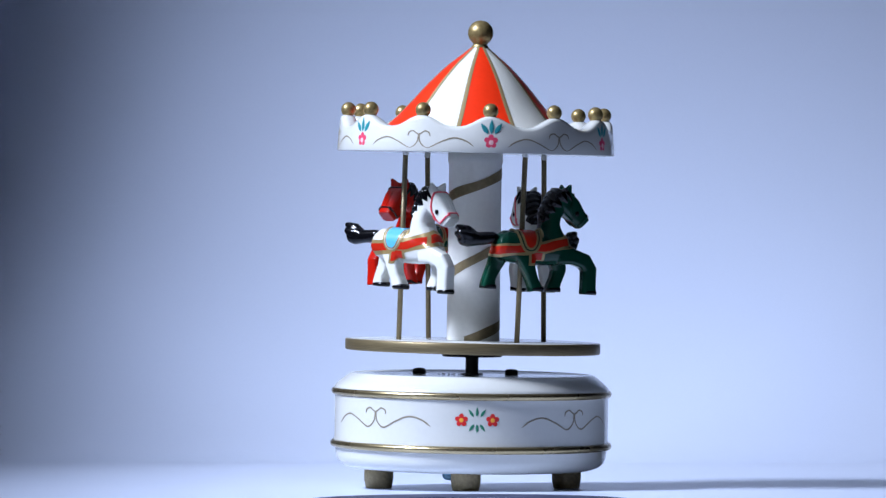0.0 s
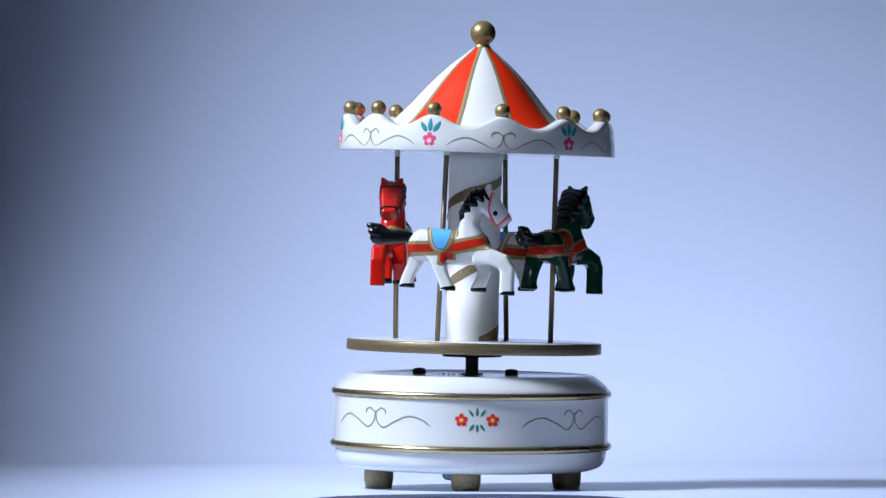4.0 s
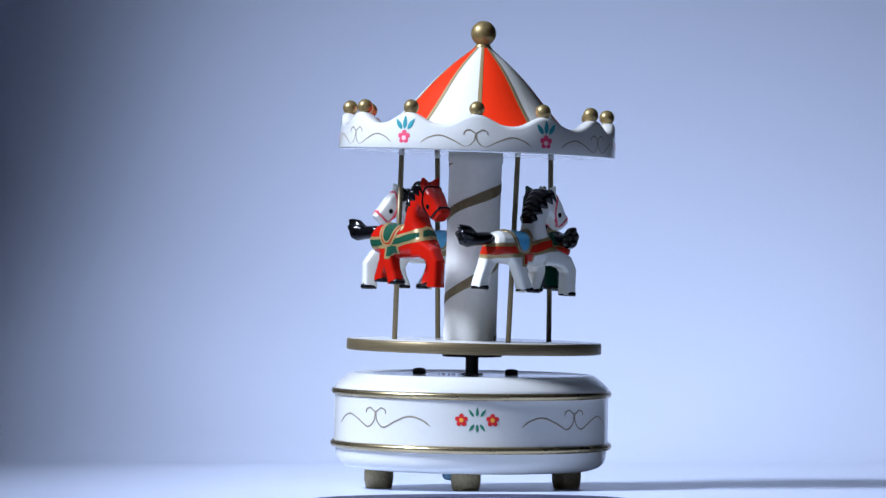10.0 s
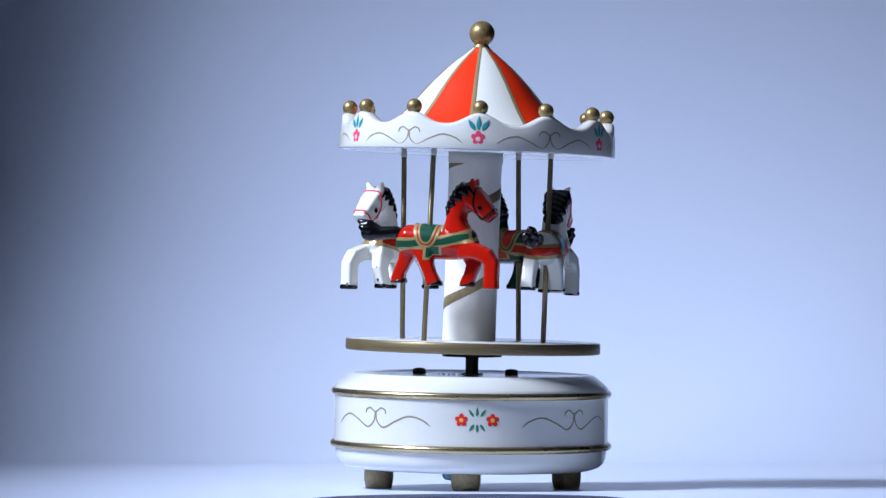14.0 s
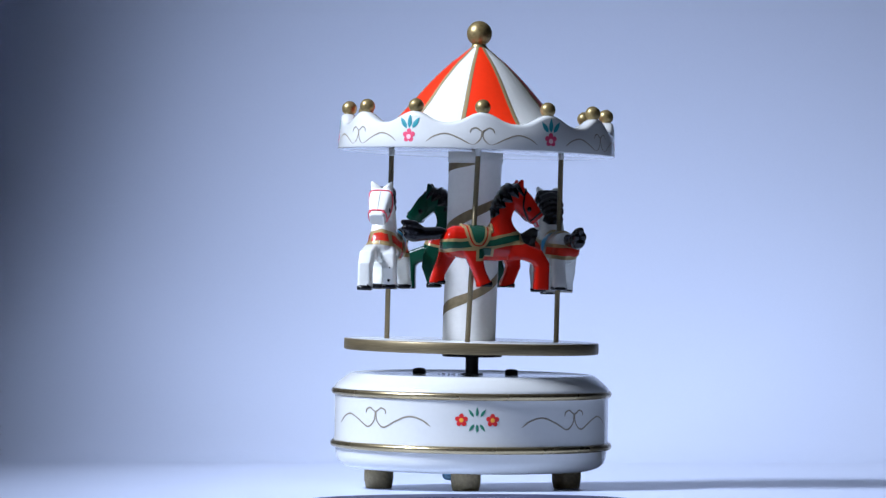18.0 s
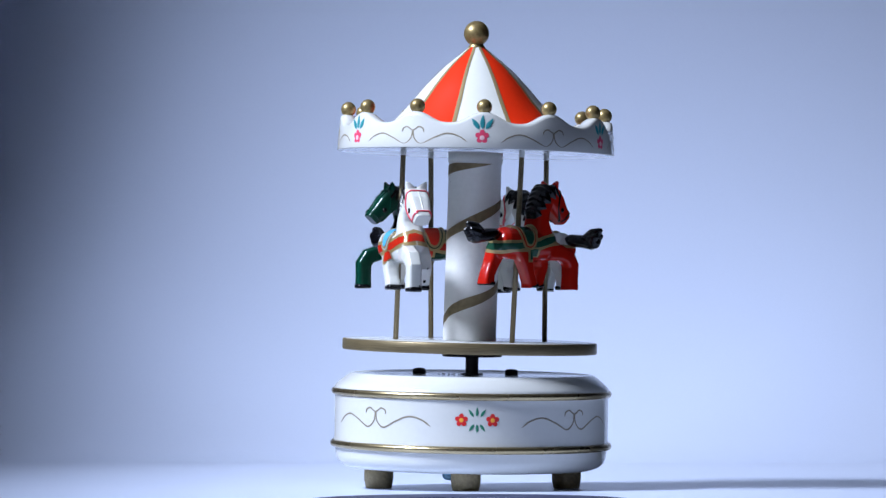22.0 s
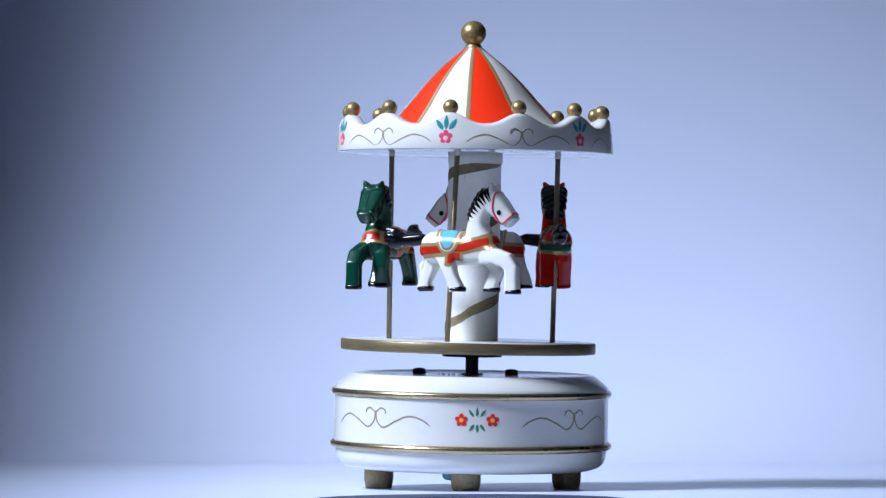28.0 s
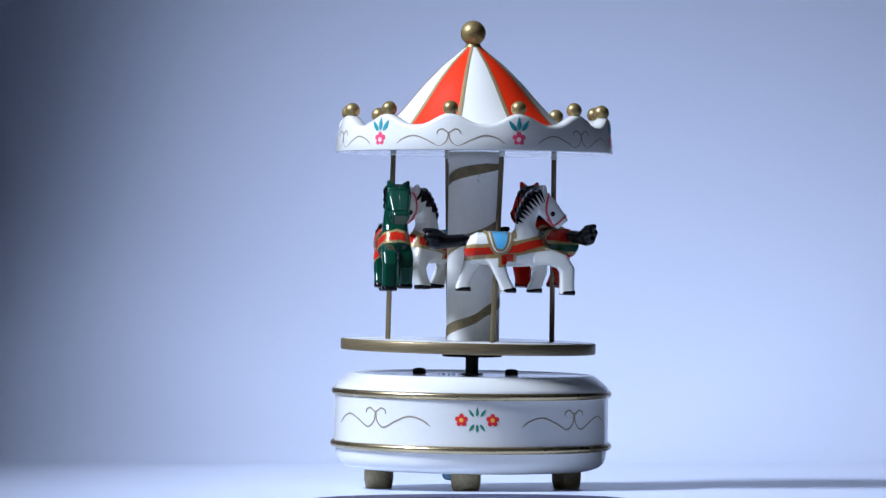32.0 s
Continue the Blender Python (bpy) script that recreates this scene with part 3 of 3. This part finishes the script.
def horse_parts(body, coat, trim, saddle_mat, bridle, mane_mode):
    # belt along the flanks and across the chest, with gold borders
    wide = 3.0 if saddle_mat is TRIM_BLUE else 0.0
    part("belt_border", skin(bmesh.new(), belt_rays(-11 - wide * 0.7, 11 + 0.7 * wide, -180, 180, 120, 6), 0.5), TRIM_GOLD, body, "gold border of the belt")
    slim = 1.2 if trim is TRIM_GREEN else 0.0
    for a0, a1 in ((-26, 26), (35, 180), (-180, -35)):
        part("belt", skin(bmesh.new(), belt_rays(-6.6 + slim, 6.8 - slim, a0, a1, max(20, int(abs(a1 - a0) / 3)), 5), 1.0), trim, body, "broad painted belt")
    # fine mould seam down the face, the neck and the chest
    bm = bmesh.new()
    for line in ([((x + 30, 0, z + 34), (x - 30, 0, z - 34)) for x, z in zip(np.linspace(76, 108, 14), np.linspace(90, 54, 14))],
                 [((150, 0, z), (0, 0, z)) for z in np.linspace(22, -9, 12)]):
        pts = [touch(a, b, 0.1) for a, b in line]
        stroke_tube(bm, [tuple(p / U) for p in pts if p is not None], 0.75)
    part("mould_seam", bm, coat, body)
    # girth below the saddle
    for s in (-1, 1):
        part("girth_border", skin(bmesh.new(), wrap_rays(lambda x: s * 112, lambda x: s * 140, -5, 27, 8, 8), 0.9), TRIM_GOLD, body, "gold girth border")
        part("girth", skin(bmesh.new(), wrap_rays(lambda x: s * 112, lambda x: s * 136, 0, 22, 6, 8), 1.4), trim, body, "short painted girth strap")
    # saddle cloth: two gold hems and the field
    big = 3.5 if saddle_mat is TRIM_BLUE and mane_mode == "full" else 0.0
    for half, depth, lift, mat, name, label in ((26, 117, 1.6, TRIM_GOLD, "saddle_hem", "raised gold hem"),
                                                (20.8 + big * 0.3, 108.5 + big * 0.6, 2.0, HORSE_WHITE if saddle_mat is TRIM_BLUE else coat, "saddle_pad", "pad between the hems"),
                                                (18.4 + big * 0.6, 104 + big * 1.2, 2.6, TRIM_GOLD, "saddle_hem", "raised gold hem"),
                                                (14.2 + big * 0.8, 96 + 2 * big, 3.0, saddle_mat, "saddle", "smooth painted saddle")):
        part(name, skin(bmesh.new(), wrap_rays(lambda x: -saddle_edge(x, half, depth), lambda x: saddle_edge(x, half, depth), -2 - half, -2 + half, 30, 34), lift),
             mat, body, label)
    # cantle and pommel
    for x, zz in ((-25, 25), (24, 29)):
        bm = bmesh.new()
        pts = [(x + (3 if x > 0 else -2) * (1 - abs(math.sin(a))), 21 * math.sin(a), zz - 30 + 30 * math.cos(a)) for a in np.linspace(-1.35, 1.35, 15)]
        tube(bm, [(*p, 3.4, 3.0) for p in pts], 10, 2.0, Vector((1, 0, 0)))
        part("saddle_roll", bm, TRIM_GOLD, body, "raised gold saddle roll")
    # tail
    tail = new("tail", TAIL)
    tail.parent = body
    tagged(tail, label="glossy black moulded tail")
    if not TAIL.materials:
        TAIL.materials.append(BLACK_GLOSS)
    # mane: a raised black coat over the crest, ridged, with a lobed or jagged edge
    part("mane", mane_coat(mane_mode), MANE, body, "glossy black ridged mane")
    # hooves
    high = 3.0 if coat is HORSE_RED else 5.5
    for x, y, zb in ((118, -17, -81), (65, 17, -79), (15, -17, -80), (-60, 17, -80)):
        if coat is HORSE_RED and x == 118:
            continue
        bm = bmesh.new()
        zb *= 0.97
        tube(bm, [(x + 0.4, y, zb + high, 13.0, 13.0), (x + 0.8, y, zb + 2, 13.9, 13.5), (x + 0.8, y, zb - 1.2, 13.0, 12.4)], 20, 3.6)
        for v in bm.verts:
            if v.co.z > (zb + high - 0.5) * U:
                v.co.z += 2.2 * U * noise.noise(v.co / U * 0.16 + Vector((x, y, 0)))
        part("hoof", bm, BLACK_GLOSS, body, "black painted hoof")
    # eyes and bridle
    for s in (-1, 1):
        p = touch((89, s * 60, 60), (89, 0, 60), 0.4)
        bm = bmesh.new()
        bmesh.ops.create_uvsphere(bm, u_segments=12, v_segments=8, radius=1,
                                  matrix=Matrix.Translation(p) @ Matrix.Diagonal((4.2 * U, 1.2 * U, 4.6 * U, 1)))
        part("eye", bm, BLACK_GLOSS, body, "small black eye")
    if bridle is BRIDLE:
        for s in (-1, 1):
            p = touch((83, s * 60, 50), (83, 0, 50), 0.1)
            bm = bmesh.new()
            bmesh.ops.create_uvsphere(bm, u_segments=12, v_segments=8, radius=1,
                                      matrix=Matrix.Translation(p) @ Matrix.Rotation(0.9, 4, "Y") @ Matrix.Diagonal((5.5 * U, 1.0 * U, 3.2 * U, 1)))
            part("cheek_patch", bm, BRIDLE, body, "small pink painted cheek patch")
    if bridle:
        bm = bmesh.new()
        for line in ([(81, 93), (78, 78), (78, 62), (85, 49), (92, 39)], [(92, 39), (99, 44), (106, 51), (113, 57)], [(80, 58), (85, 48), (93, 39)]):
            for s in (-1, 1):
                pts = []
                for x, z in smooth_path(line, 5):
                    p = touch((x, s * 60, z), (x, 0, z), 0.2)
                    if p is not None and (not pts or (p / U - Vector(pts[-1])).length < 9):
                        pts.append(tuple(p / U))
                if len(pts) > 3:
                    stroke_tube(bm, pts, 1.8)
        for x, z, dx, dz in ((80, 92, 30, 34), (109, 57, 30, 34)):
            pts = []
            for y in np.linspace(-16, 16, 13):
                p = touch((x + dx, y, z + dz), (x - dx, y, z - dz), 0.2)
                if p is not None and (p / U - Vector((x, y, z))).length < 24:
                    pts.append(tuple(p / U))
            if len(pts) > 3:
                tube(bm, [(*p, 1.6, 1.6) for p in pts], 6, 2.0, Vector((1, 0, 1)))
        part("bridle", bm, bridle, body, "thin painted bridle")


def horse(theta, coat, trim, saddle_mat, bridle, mane_mode, lift, yaw, pitch, ahead, label):
    ob = new("horse", BODY.copy())
    ob.data.materials.clear()
    ob.data.materials.append(coat)
    ob.parent = carousel
    tagged(ob, label)
    z = HZ + lift - 4
    mid = (POLE_OFF + CANOPY_OFF) * 0.5
    turning(ob, Matrix.Translation(mid) @ Matrix.Rotation(radians(theta + TWIST * 0.5), 4, "Z") @ Matrix.Translation((0, -150 * U, z * U))
            @ pose(0, 0, 0, 0, pitch, yaw) @ Matrix.Translation((ahead * U, 0, 0)))
    horse_parts(ob, coat, trim, saddle_mat, bridle, mane_mode)
    if mane_mode == "thin":
        for x, y, z, r in ((90, 17, -62, 2.6), (90, 20, -40, 1.2), (140, -10, -70, 1.5)):
            p = touch((x, y, z), (x - 40, y, z), 0.2)
            if p is not None:
                bm = bmesh.new()
                bmesh.ops.create_uvsphere(bm, u_segments=10, v_segments=6, radius=1, matrix=Matrix.Translation(p) @ Matrix.Diagonal((0.7 * U, r * U, r * 1.3 * U, 1)))
                part("paint_spot", bm, BLACK_GLOSS, ob, "stray black paint spot")
    return ob


for kind, coat, trim, sad, bri, mane, lift, yaw, pitch, ahead, label in (
        ("white", HORSE_WHITE, TRIM_RED, TRIM_BLUE, BRIDLE, "full", 4, 16.5, 2.7, 1.5, "white toy horse with black mane and blue saddle"),
        ("green", HORSE_GREEN, TRIM_RED, TRIM_RED, HORSE_GREEN, "full", 6, -8, 2.0, 7, "dark green toy horse with black mane and red belt"),
        ("red", HORSE_RED, TRIM_GREEN, TRIM_GREEN, BLACK_GLOSS, "full", 12, 16, 2.0, 4, "bright red toy horse with black mane and green saddle"),
        ("pale", HORSE_WHITE, TRIM_RED, TRIM_BLUE, BRIDLE, "thin", 2, -9.5, 0.5, 4, "white toy horse with thin striped mane and blue saddle")):
    pole(POLE_AT[kind])
    horse(POLE_AT[kind], coat, trim, sad, bri, mane, lift, yaw, pitch, ahead, label)


def winding_key():
    bm = bmesh.new()
    tube(bm, [(0, 0, 18, 5, 5), (0, 0, 34, 5, 5)], 14, 2.0)
    for s in (-1, 1):
        tube(bm, [(s * 4, 0, 24, 4, 2), (s * 20, 0, 25, 6, 2.2), (s * 38, 0, 26, 6.5, 2.2), (s * 46, 0, 27, 4, 1.8)], 14, 2.6)
    key = part("winding_key", bm, STEEL, carousel, "pale blue metal winding key under the base")
    key.matrix_basis = pose(-27 * U, -135 * U, 1 * U, 0, 0, -62)


winding_key()


def motions():
    for ob, m in moving:
        walk(ob, [(t, axis_pose @ Matrix.Rotation(radians(a), 4, "Z") @ m) for t, a in enumerate(TURN)])


motions()
